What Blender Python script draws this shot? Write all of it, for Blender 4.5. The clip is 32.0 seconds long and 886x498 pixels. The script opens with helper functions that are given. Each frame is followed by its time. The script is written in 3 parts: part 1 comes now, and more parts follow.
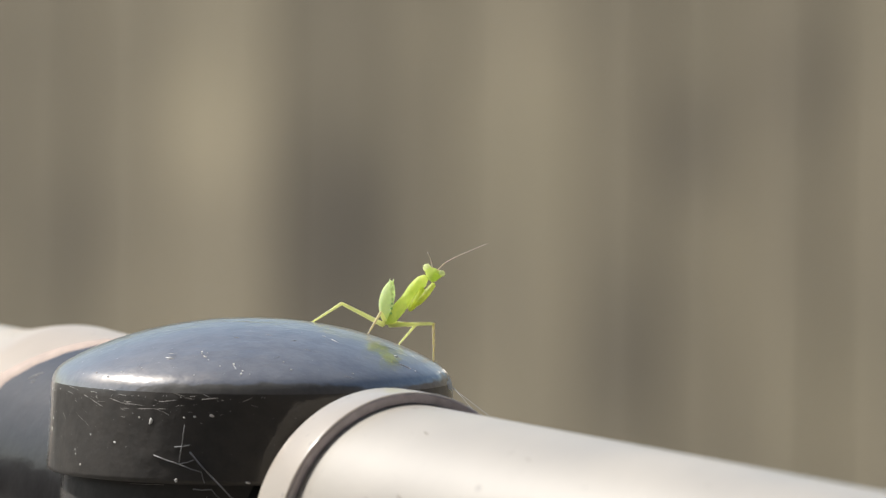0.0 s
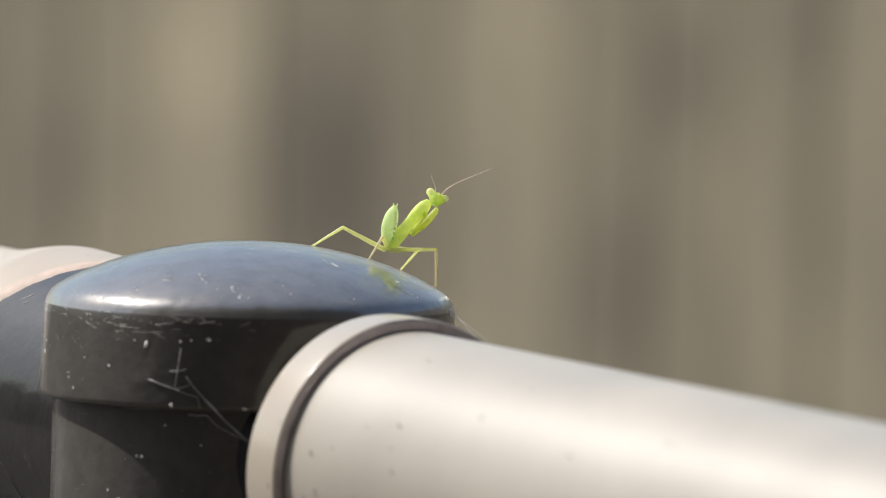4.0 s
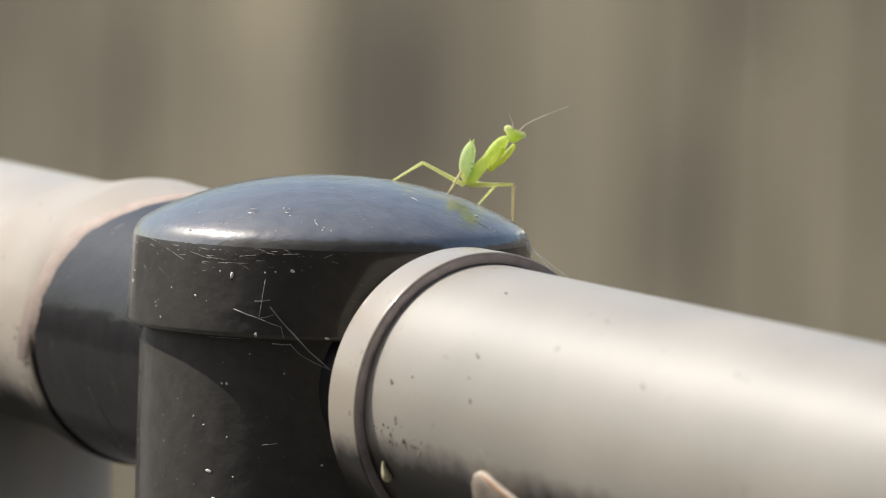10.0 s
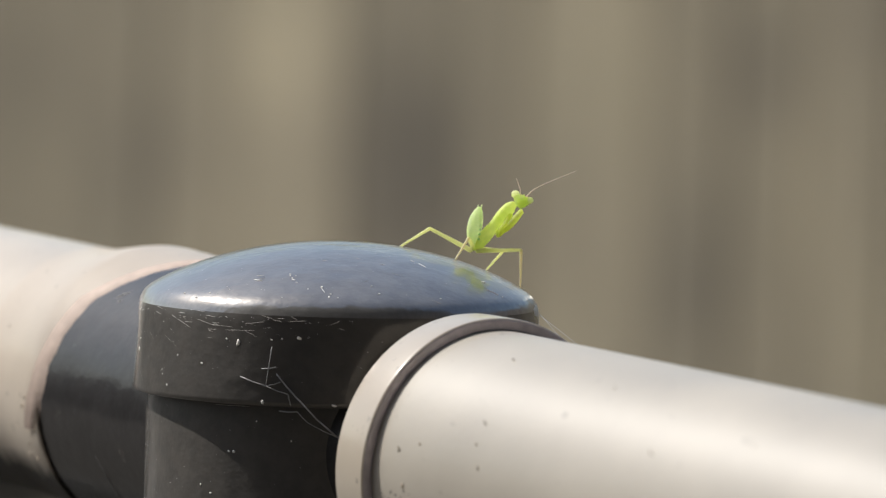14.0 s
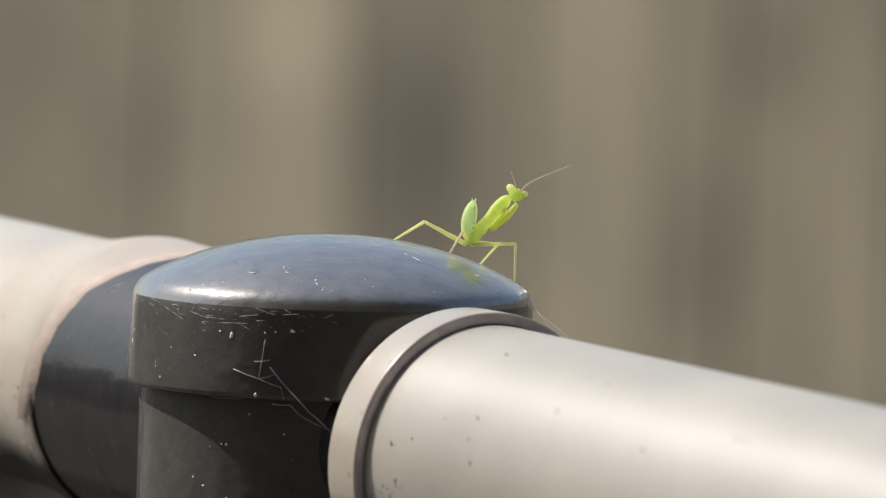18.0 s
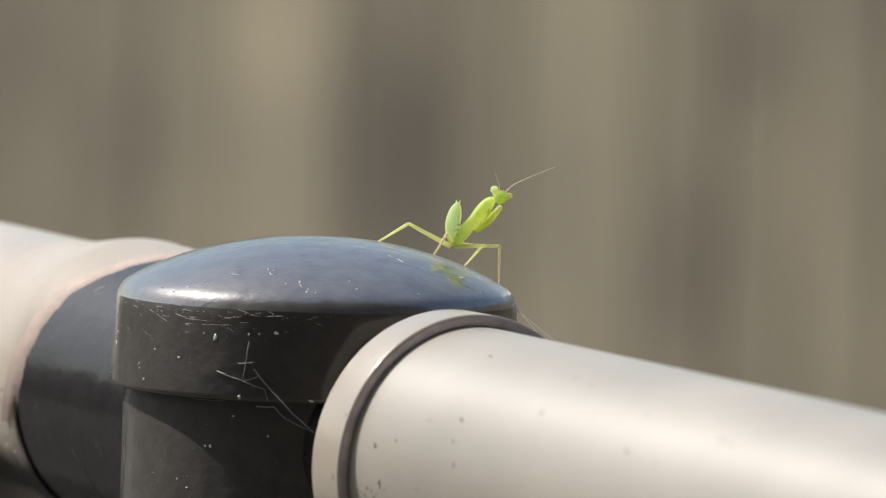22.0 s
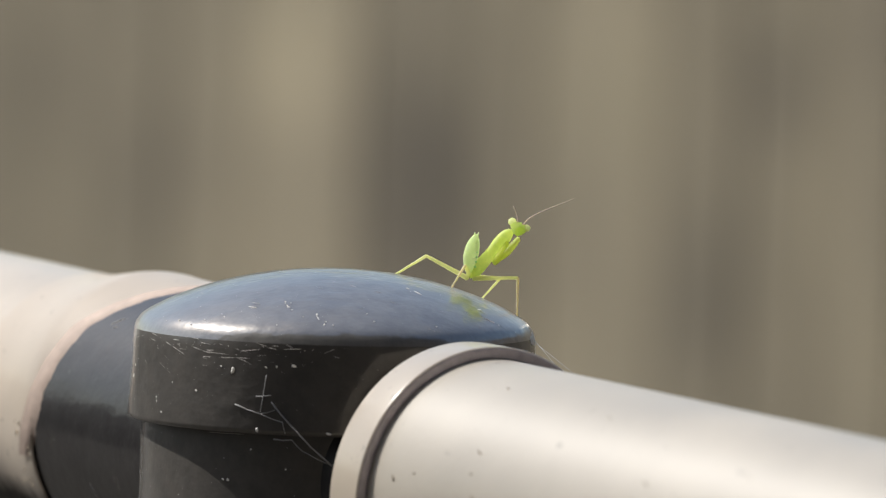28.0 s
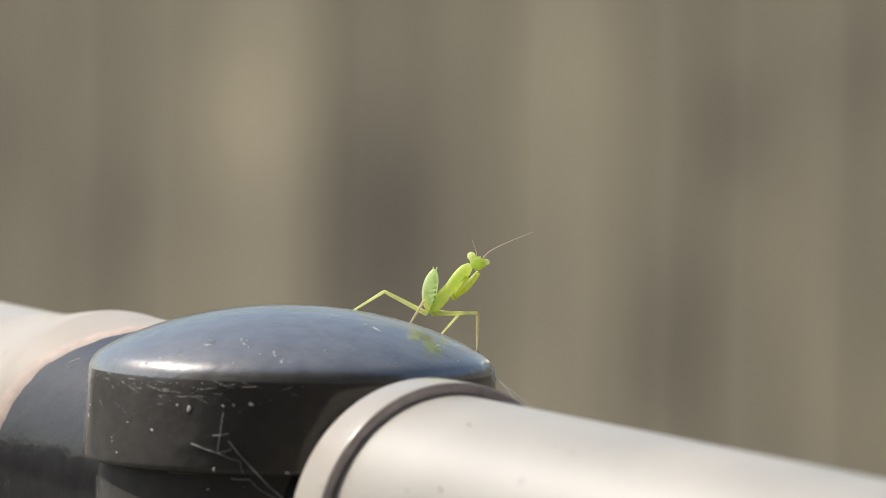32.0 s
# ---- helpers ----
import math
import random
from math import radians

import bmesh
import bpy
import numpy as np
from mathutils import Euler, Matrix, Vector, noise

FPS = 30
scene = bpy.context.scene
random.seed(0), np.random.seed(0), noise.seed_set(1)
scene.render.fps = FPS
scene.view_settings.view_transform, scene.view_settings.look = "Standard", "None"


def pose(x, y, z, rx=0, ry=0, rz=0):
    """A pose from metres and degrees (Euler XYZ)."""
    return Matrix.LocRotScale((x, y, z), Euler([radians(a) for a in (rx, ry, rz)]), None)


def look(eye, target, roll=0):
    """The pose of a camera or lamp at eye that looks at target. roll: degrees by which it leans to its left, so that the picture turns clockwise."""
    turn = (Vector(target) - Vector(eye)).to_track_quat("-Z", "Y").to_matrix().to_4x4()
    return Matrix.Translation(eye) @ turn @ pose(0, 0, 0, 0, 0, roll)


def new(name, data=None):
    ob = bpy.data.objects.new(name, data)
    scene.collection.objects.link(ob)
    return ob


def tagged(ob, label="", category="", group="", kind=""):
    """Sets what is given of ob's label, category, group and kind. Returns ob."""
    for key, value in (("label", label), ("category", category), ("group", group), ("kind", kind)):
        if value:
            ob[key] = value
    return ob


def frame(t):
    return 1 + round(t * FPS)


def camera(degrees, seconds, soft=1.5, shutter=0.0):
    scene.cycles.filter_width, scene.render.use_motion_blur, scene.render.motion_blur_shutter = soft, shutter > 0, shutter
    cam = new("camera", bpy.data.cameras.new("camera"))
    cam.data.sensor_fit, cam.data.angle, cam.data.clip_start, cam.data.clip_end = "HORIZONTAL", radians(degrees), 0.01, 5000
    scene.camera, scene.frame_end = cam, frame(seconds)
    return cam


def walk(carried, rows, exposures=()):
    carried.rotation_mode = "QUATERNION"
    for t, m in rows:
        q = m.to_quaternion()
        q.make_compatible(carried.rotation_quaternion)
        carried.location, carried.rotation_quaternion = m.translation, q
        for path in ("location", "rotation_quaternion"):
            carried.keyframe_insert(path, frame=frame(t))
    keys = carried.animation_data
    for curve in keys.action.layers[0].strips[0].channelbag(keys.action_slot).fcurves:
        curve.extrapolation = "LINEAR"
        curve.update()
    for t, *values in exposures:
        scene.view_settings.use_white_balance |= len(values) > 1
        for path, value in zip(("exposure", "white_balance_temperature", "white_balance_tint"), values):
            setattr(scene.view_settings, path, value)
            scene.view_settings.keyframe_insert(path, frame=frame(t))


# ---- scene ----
MM = 0.001
UP = Vector((0, 0, 1))

# ---------------------------------------------------------------- camera
cam = camera(7.0, 32.0, soft=0.75)
cam.data.dof.use_dof = True
cam.data.dof.focus_distance = 1.054
cam.data.dof.aperture_fstop = 22.0
cam.data.dof.aperture_blades = 0

PATH = (
    (0, 0.00178, -1.06377, 1.07265, 87.1229, -0.5089, -1.3864),
    (0.5, 0.00013, -1.03425, 1.07088, 86.9957, -1.2553, -1.5046),
    (1, 0.00069, -1.03172, 1.06935, 86.7726, -1.5665, -1.5892),
    (1.5, -0.00034, -1.03141, 1.07102, 86.5055, -1.8001, -1.8318),
    (2, 0.00002, -1.04140, 1.07171, 86.5092, -1.5917, -1.4279),
    (2.5, -0.00074, -1.03510, 1.07130, 86.4449, -1.8027, -1.6041),
    (4.5, -0.00066, -1.04765, 1.06931, 86.6631, -1.2116, -1.3848),
    (5, -0.00079, -1.05762, 1.07107, 86.4549, -1.2715, -1.1855),
    (5.5, -0.00136, -1.05879, 1.07147, 86.2794, -1.4823, -1.2146),
    (6, -0.00207, -1.06758, 1.07225, 86.1197, -1.4912, -1.0548),
    (6.5, -0.00184, -1.07441, 1.07417, 85.9284, -1.5510, -0.7248),
    (7, -0.00251, -1.07529, 1.07447, 85.7650, -1.7270, -0.7827),
    (7.5, -0.00307, -1.06802, 1.07278, 85.9767, -1.6490, -1.0146),
    (8, -0.00277, -1.06984, 1.07319, 86.2103, -1.5220, -0.8666),
    (8.5, -0.00319, -1.06187, 1.07294, 86.3711, -1.4717, -1.0693),
    (9, -0.00317, -1.06653, 1.07329, 86.3411, -1.4307, -0.9691),
    (9.5, -0.00339, -1.06974, 1.07293, 86.1920, -1.6601, -0.9157),
    (10, -0.00411, -1.07130, 1.07309, 86.0048, -1.7142, -0.9853),
    (10.5, -0.00379, -1.07519, 1.07357, 86.0002, -1.7075, -0.8079),
    (11, -0.00452, -1.06634, 1.07236, 86.1493, -1.7321, -1.1202),
    (11.5, -0.00401, -1.06220, 1.07259, 86.3666, -1.5371, -1.1176),
    (12, -0.00322, -1.06739, 1.07380, 86.4495, -1.4812, -0.8448),
    (12.5, -0.00293, -1.06844, 1.07351, 86.4959, -1.4597, -0.8209),
    (13, -0.00225, -1.07387, 1.07393, 86.4462, -1.4940, -0.5311),
    (13.5, -0.00199, -1.07352, 1.07456, 86.3548, -1.5380, -0.5664),
    (14, -0.00198, -1.06623, 1.07306, 86.5103, -1.4523, -0.8334),
    (14.5, -0.00173, -1.06897, 1.07457, 86.4821, -1.3713, -0.7182),
    (16.5, -0.00076, -1.07396, 1.07728, 86.3168, -1.9019, -0.3870),
    (17, -0.00080, -1.07126, 1.07696, 86.2222, -1.8960, -0.5384),
    (17.5, -0.00022, -1.07323, 1.07677, 86.2164, -1.9144, -0.5348),
    (18, -0.00003, -1.06476, 1.07545, 86.3254, -1.7879, -0.7492),
    (18.5, 0.00001, -1.05686, 1.07360, 86.4096, -1.7888, -1.0139),
    (19, 0.00023, -1.05678, 1.07365, 86.4378, -1.6821, -1.0467),
    (19.5, 0.00060, -1.05826, 1.07433, 86.4336, -1.6488, -0.9651),
    (20, 0.00068, -1.05610, 1.07410, 86.4978, -1.7147, -0.9882),
    (20.5, 0.00053, -1.05415, 1.07303, 86.5225, -1.6461, -1.1221),
    (21, 0.00058, -1.05825, 1.07441, 86.4775, -1.6732, -0.9580),
    (21.5, 0.00070, -1.06264, 1.07479, 86.4346, -1.7317, -0.8191),
    (22, 0.00034, -1.06377, 1.07509, 86.3603, -1.8064, -0.8554),
    (22.5, 0.00051, -1.06887, 1.07574, 86.3157, -1.8432, -0.6862),
    (23, 0.00022, -1.06600, 1.07568, 86.2196, -1.9336, -0.8564),
    (23.5, 0.00014, -1.07036, 1.07462, 86.0818, -2.0365, -0.8100),
    (24, 0.00029, -1.07685, 1.07609, 85.9789, -2.0463, -0.5868),
    (24.5, 0.00027, -1.07799, 1.07641, 85.6840, -2.1260, -0.5907),
    (25, 0.00030, -1.08082, 1.07703, 85.6126, -2.1131, -0.4618),
    (25.5, 0.00079, -1.08365, 1.07772, 85.7475, -2.0795, -0.2061),
    (26, 0.00077, -1.07839, 1.07681, 85.8557, -1.9804, -0.3816),
    (26.5, 0.00104, -1.07539, 1.07713, 86.1551, -1.8487, -0.3962),
    (28.5, 0.00106, -1.05939, 1.07425, 86.6176, -1.6716, -0.7731),
    (29, 0.00127, -1.06003, 1.07364, 86.4734, -1.8236, -0.8922),
    (29.5, 0.00117, -1.05622, 1.07294, 86.4570, -1.6667, -0.9795),
    (30, 0.00130, -1.05520, 1.07278, 86.4370, -1.6997, -1.0453),
    (30.5, 0.00153, -1.05902, 1.07333, 86.4858, -1.6667, -0.8817),
    (31, 0.00166, -1.05605, 1.07315, 86.5496, -1.6047, -0.9514),
    (31.5, 0.00156, -1.04746, 1.07244, 86.8741, -1.3682, -1.0433),
    (32, 0.00188, -1.04612, 1.07191, 87.0137, -1.1071, -1.0189),
)
walk(cam, [(t, pose(x, y, z, rx, ry, rz)) for t, x, y, z, rx, ry, rz in PATH],
     exposures=((0.0, 0.12), (7.0, 0.12), (9.0, 0.04), (32.0, 0.04)))

# ---------------------------------------------------------------- daylight
SUN = Vector((-0.596, 0.241, 0.766)).normalized()
world = bpy.data.worlds.new("sky")
world.use_nodes = True
scene.world = world
wn = world.node_tree.nodes
sky = wn.new("ShaderNodeTexSky")
sky.sky_type = "NISHITA"
sky.sun_disc = False
sky.sun_elevation = math.asin(SUN.z)
sky.sun_rotation = math.atan2(SUN.x, SUN.y)
sky.air_density, sky.dust_density, sky.ozone_density = 1.35, 2.1, 1.0
wn["Background"].inputs["Strength"].default_value = 0.132
world.node_tree.links.new(sky.outputs["Color"], wn["Background"].inputs["Color"])

lamp = bpy.data.lights.new("sun", "SUN")
lamp.energy, lamp.angle, lamp.color = 4.9, radians(0.53), (1.0, 0.965, 0.91)
sun = new("sun", lamp)
sun.matrix_basis = look(SUN * 20, (0, 0, 0))


# ---------------------------------------------------------------- materials
def material(name):
    m = bpy.data.materials.new(name)
    m.use_nodes = True
    return m, m.node_tree.nodes, m.node_tree.links, m.node_tree.nodes["Principled BSDF"]


def ramp(nodes, links, source, stops):
    r = nodes.new("ShaderNodeValToRGB")
    while len(r.color_ramp.elements) < len(stops):
        r.color_ramp.elements.new(0.5)
    for el, (pos, col) in zip(r.color_ramp.elements, stops):
        el.position = pos
        el.color = (*col, 1) if len(col) == 3 else col
    links.new(source, r.inputs["Fac"])
    return r.outputs["Color"]


def noise_tex(nodes, links, vector, scale, detail=4.0, rough=0.55):
    n = nodes.new("ShaderNodeTexNoise")
    n.inputs["Scale"].default_value = scale
    n.inputs["Detail"].default_value = detail
    n.inputs["Roughness"].default_value = rough
    if vector is not None:
        links.new(vector, n.inputs["Vector"])
    return n.outputs["Fac"]


def stretched(nodes, links, scale):
    c = nodes.new("ShaderNodeTexCoord")
    m = nodes.new("ShaderNodeMapping")
    m.inputs["Scale"].default_value = scale
    links.new(c.outputs["Object"], m.inputs["Vector"])
    return m.outputs["Vector"]


def mixed(nodes, links, fac, a, b, blend="MIX"):
    m = nodes.new("ShaderNodeMix")
    m.data_type, m.blend_type = "RGBA", blend
    for socket, value in ((m.inputs["Factor"], fac), (m.inputs["A"], a), (m.inputs["B"], b)):
        if isinstance(value, (int, float)):
            socket.default_value = value
        elif isinstance(value, tuple):
            socket.default_value = (*value, 1)
        else:
            links.new(value, socket)
    return m.outputs["Result"]


def bumped(nodes, links, bsdf, height, strength, distance):
    b = nodes.new("ShaderNodeBump")
    b.inputs["Strength"].default_value = strength
    b.inputs["Distance"].default_value = distance
    links.new(height, b.inputs["Height"])
    links.new(b.outputs["Normal"], bsdf.inputs["Normal"])


def black_gloss(name, base=(0.051, 0.044, 0.036), rough=(0.56, 0.68), gloss=0.09, ior=1.6, coat_ior=1.42, peel=0.26, wave=0.0, dust=0.4, sheen=0.12):
    """Weathered black enamel: a clear gloss over a dull ground, with dust film, orange peel, brush waves and fine scuffs."""
    m, n, k, p = material(name)
    v = stretched(n, k, (1, 1, 1))
    film = noise_tex(n, k, v, 160, 6, 0.65)
    patch = noise_tex(n, k, v, 45, 4, 0.6)
    mottle = noise_tex(n, k, v, 260, 5, 0.7)
    col = ramp(n, k, patch, ((0.3, base), (0.75, tuple(c * 1.35 for c in base))))
    col = mixed(n, k, ramp(n, k, mottle, ((0.38, (0.55, 0.55, 0.55)), (0.60, (0, 0, 0)))), col, tuple(c * 0.55 for c in base))
    grit = ramp(n, k, film, ((0.62, (0, 0, 0)), (0.82, (dust,) * 3)))
    k.new(mixed(n, k, grit, col, (0.16, 0.14, 0.115)), p.inputs["Base Color"])
    k.new(ramp(n, k, patch, ((0.3, (rough[0],) * 3), (0.75, (rough[1],) * 3))), p.inputs["Roughness"])
    p.inputs["IOR"].default_value = ior
    p.inputs["Coat Weight"].default_value = 1.0
    k.new(ramp(n, k, film, ((0.35, (gloss * 0.7,) * 3), (0.75, (gloss * 1.8,) * 3))), p.inputs["Coat Roughness"])
    p.inputs["Coat IOR"].default_value = coat_ior
    p.inputs["Sheen Weight"].default_value, p.inputs["Sheen Roughness"].default_value = sheen, 0.16      # paler when seen edge on
    p.inputs["Sheen Tint"].default_value = (1.0, 0.95, 0.86, 1)
    bumped(n, k, p, noise_tex(n, k, v, 330, 3, 0.5), 0.30, 0.0006)
    b = n.new("ShaderNodeBump")
    b.inputs["Strength"].default_value, b.inputs["Distance"].default_value = peel, 0.0005
    k.new(noise_tex(n, k, v, 210, 5, 0.62), b.inputs["Height"])
    if wave:
        wide = n.new("ShaderNodeBump")
        wide.inputs["Strength"].default_value, wide.inputs["Distance"].default_value = wave, 0.002
        k.new(noise_tex(n, k, stretched(n, k, (0.55, 1.0, 1.0)), 105, 4, 0.55), wide.inputs["Height"])
        k.new(wide.outputs["Normal"], b.inputs["Normal"])
    k.new(b.outputs["Normal"], p.inputs["Coat Normal"])
    return m


def beige_paint(name, base=(0.600, 0.540, 0.448), grime_shade=0.95, rough=0.40, coat=0.52, start=-0.0022, fall=0.0042, gloss=0.40, ior=1.5, coat_ior=1.62):
    """Beige powder-coated steel with dirt specks, faint streaks and, underneath, grime and shade painted in ragged
    runs.
    """
    m, n, k, p = material(name)
    v = stretched(n, k, (1, 1, 1))
    broad = noise_tex(n, k, v, 28, 5, 0.6)
    fine = noise_tex(n, k, v, 420, 4, 0.6)
    col = ramp(n, k, broad, ((0.30, tuple(c * 0.90 for c in base)), (0.70, tuple(min(1, c * 1.07) for c in base))))
    speck = ramp(n, k, fine, ((0.66, (0, 0, 0)), (0.74, (0.55, 0.55, 0.55))))
    col = mixed(n, k, speck, col, (0.20, 0.165, 0.13))
    # grime together with the underside's shade, put into the colour in ragged runs along the lower side
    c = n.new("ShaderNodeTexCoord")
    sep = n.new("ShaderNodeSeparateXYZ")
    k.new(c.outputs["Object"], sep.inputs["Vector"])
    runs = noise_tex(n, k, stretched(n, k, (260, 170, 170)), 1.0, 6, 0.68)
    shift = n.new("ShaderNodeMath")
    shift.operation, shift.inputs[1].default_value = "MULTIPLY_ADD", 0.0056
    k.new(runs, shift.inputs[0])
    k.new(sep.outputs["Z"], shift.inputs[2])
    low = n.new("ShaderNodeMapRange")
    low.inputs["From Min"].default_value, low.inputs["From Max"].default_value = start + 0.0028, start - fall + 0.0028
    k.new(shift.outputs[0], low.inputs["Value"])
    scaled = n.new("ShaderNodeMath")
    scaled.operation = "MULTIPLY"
    scaled.inputs[1].default_value = grime_shade
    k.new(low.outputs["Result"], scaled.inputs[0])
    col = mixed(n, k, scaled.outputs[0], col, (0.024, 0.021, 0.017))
    k.new(col, p.inputs["Base Color"])
    k.new(ramp(n, k, broad, ((0.3, (rough * 0.85,) * 3), (0.7, (rough * 1.2,) * 3))), p.inputs["Roughness"])
    p.inputs["Diffuse Roughness"].default_value = 0.7
    p.inputs["IOR"].default_value = ior
    p.inputs["Coat Weight"].default_value = coat
    p.inputs["Coat Roughness"].default_value = gloss
    p.inputs["Coat IOR"].default_value = coat_ior
    bumped(n, k, p, noise_tex(n, k, v, 700, 3, 0.5), 0.10, 0.0003)
    return m


def weathered_wood(name, light, dark, streak=(24, 24, 1.6)):
    """Grey-brown weathered timber: long grain, cloudy stains, painted dapples, each board a little different."""
    light, dark = (tuple(c * w for c, w in zip(tone, (1.0, 0.975, 0.95))) for tone in (light, dark))
    m, n, k, p = material(name)
    info = n.new("ShaderNodeObjectInfo")
    c = n.new("ShaderNodeTexCoord")
    add = n.new("ShaderNodeVectorMath")
    add.operation = "ADD"
    k.new(c.outputs["Object"], add.inputs[0])
    spread = n.new("ShaderNodeVectorMath")
    spread.operation = "SCALE"
    spread.inputs["Scale"].default_value = 9.0
    k.new(info.outputs["Random"], spread.inputs[0])
    k.new(spread.outputs["Vector"], add.inputs[1])
    mp = n.new("ShaderNodeMapping")
    mp.inputs["Scale"].default_value = streak
    k.new(add.outputs["Vector"], mp.inputs["Vector"])
    grain = noise_tex(n, k, mp.outputs["Vector"], 6.0, 8, 0.65)
    stain = noise_tex(n, k, add.outputs["Vector"], 5.5, 4, 0.55)
    col = ramp(n, k, grain, ((0.28, dark), (0.72, light)))
    cloud = noise_tex(n, k, add.outputs["Vector"], 8.0, 3, 0.5)
    worn = ramp(n, k, cloud, ((0.30, (0.88, 0.88, 0.87)), (0.70, (1.10, 1.09, 1.06))))
    col = mixed(n, k, 1.0, col, worn, "MULTIPLY")
    # dappled light and shade painted across the boards, each dapple with its own place and size
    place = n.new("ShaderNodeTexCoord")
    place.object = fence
    for x, z, rx, rz, tone in DAPPLES:
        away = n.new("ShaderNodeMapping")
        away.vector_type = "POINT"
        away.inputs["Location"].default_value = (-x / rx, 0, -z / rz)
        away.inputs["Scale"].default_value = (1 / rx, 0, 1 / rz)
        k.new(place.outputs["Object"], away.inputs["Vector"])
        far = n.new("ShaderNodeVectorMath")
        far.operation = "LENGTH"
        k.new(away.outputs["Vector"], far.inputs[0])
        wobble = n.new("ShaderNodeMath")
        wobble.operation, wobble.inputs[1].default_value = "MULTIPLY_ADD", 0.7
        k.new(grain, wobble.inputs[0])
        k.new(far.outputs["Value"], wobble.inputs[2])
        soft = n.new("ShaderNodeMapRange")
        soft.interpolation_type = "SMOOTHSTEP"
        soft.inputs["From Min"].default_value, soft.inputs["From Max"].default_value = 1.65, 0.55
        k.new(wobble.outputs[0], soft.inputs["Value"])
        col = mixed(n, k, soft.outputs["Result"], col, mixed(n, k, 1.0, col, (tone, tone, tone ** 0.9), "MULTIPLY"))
    green = ramp(n, k, stain, ((0.50, (0, 0, 0)), (0.78, (0.25, 0.25, 0.25))))
    col = mixed(n, k, green, col, tuple(0.55 * a + 0.45 * b for a, b in zip(dark, (0.13, 0.13, 0.07))))
    k.new(col, p.inputs["Base Color"])
    p.inputs["Roughness"].default_value = 0.85
    bumped(n, k, p, grain, 0.5, 0.002)
    return m


def plain(name, col, rough=0.5, vary=0.2, scale=300.0, bump=0.1, translucent=0.0, depth=0.0003):
    m, n, k, p = material(name)
    v = stretched(n, k, (1, 1, 1))
    f = noise_tex(n, k, v, scale, 4, 0.6)
    k.new(ramp(n, k, f, ((0.3, tuple(c * (1 - vary) for c in col)), (0.7, tuple(min(1.0, c * (1 + vary)) for c in col)))),
          p.inputs["Base Color"])
    p.inputs["Roughness"].default_value = rough
    if translucent:
        p.inputs["Subsurface Weight"].default_value = 0.4
        p.inputs["Subsurface Radius"].default_value = (0.0014, 0.0016, 0.0006)
        p.inputs["Subsurface Scale"].default_value = 1.0
    if bump:
        bumped(n, k, p, f, bump, depth)
    if translucent:
        thin = n.new("ShaderNodeBsdfTranslucent")
        thin.inputs["Color"].default_value = (min(1.0, col[0] * 1.2), min(1.0, col[1] * 1.04), min(1.0, col[2] * 1.2), 1)
        both = n.new("ShaderNodeMixShader")
        both.inputs["Fac"].default_value = translucent * 1.35
        k.new(p.outputs["BSDF"], both.inputs[1])
        k.new(thin.outputs["BSDF"], both.inputs[2])
        k.new(both.outputs["Shader"], n["Material Output"].inputs["Surface"])
    return m


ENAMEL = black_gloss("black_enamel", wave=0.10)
# same enamel for the dome, its brighter skyward look put into a lighter colour
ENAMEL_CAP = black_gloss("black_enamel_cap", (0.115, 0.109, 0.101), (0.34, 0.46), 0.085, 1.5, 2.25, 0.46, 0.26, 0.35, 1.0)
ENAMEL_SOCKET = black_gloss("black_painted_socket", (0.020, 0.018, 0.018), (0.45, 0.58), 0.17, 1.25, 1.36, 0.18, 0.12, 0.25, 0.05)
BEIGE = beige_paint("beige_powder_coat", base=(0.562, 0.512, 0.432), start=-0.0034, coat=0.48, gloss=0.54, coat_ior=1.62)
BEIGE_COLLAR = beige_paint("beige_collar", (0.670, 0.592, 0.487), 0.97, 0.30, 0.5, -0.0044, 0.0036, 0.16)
# far collar's beige, lightened to paint in its stronger sunlight
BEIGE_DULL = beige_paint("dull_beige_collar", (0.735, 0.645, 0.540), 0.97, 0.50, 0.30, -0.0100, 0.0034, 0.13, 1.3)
# darkened towards its top: the rail's shade and some grime, put into the colour
DUSTY = beige_paint("dusty_grey_beige_paint", (0.78, 0.79, 0.78), 0.80, 0.5, 0.8, 0.950, -0.02, 0.25)
PINKISH = plain("pinkish_worn_paint", (0.44, 0.345, 0.29), 0.7, 0.16, 300, 0.2)
# same coat as the near rail, its stronger sunlight put into a lighter colour
BEIGE_FAR = beige_paint("beige_powder_coat_far_lit", (0.740, 0.655, 0.545), 0.97, 0.45, 0.6, -0.0092, 0.0030, 0.16, 1.35)
RUBBER = plain("grey_rubber", (0.42, 0.375, 0.39), 0.34, 0.2, 400)
RIM_GLEAM = plain("pale_rim_gleam", (0.80, 0.77, 0.70), 0.4, 0.3, 700, 0.3)
LUG = plain("chalky_beige_paint", (0.47, 0.39, 0.31), 0.55, 0.25, 300, 0.3)
CHALK = plain("pale_grit", (0.85, 0.82, 0.77), 0.35, 0.15, 900)
SILK = plain("cobweb_silk", (0.30, 0.30, 0.30), 0.5, 0.2, 600)
SCUFF = plain("scuffed_edge", (0.46, 0.43, 0.39), 0.5, 0.35, 700)
RUST = plain("brown_dirt", (0.36, 0.30, 0.23), 0.85, 0.3, 800)
GRIME = plain("black_grime", (0.09, 0.075, 0.06), 0.85, 0.3, 800)
ORANGE = plain("orange_rust", (0.42, 0.23, 0.12), 0.8, 0.3, 600, 0.3)
RESIN = plain("yellowed_sealant", (0.72, 0.64, 0.42), 0.35, 0.2, 500, 0.2)
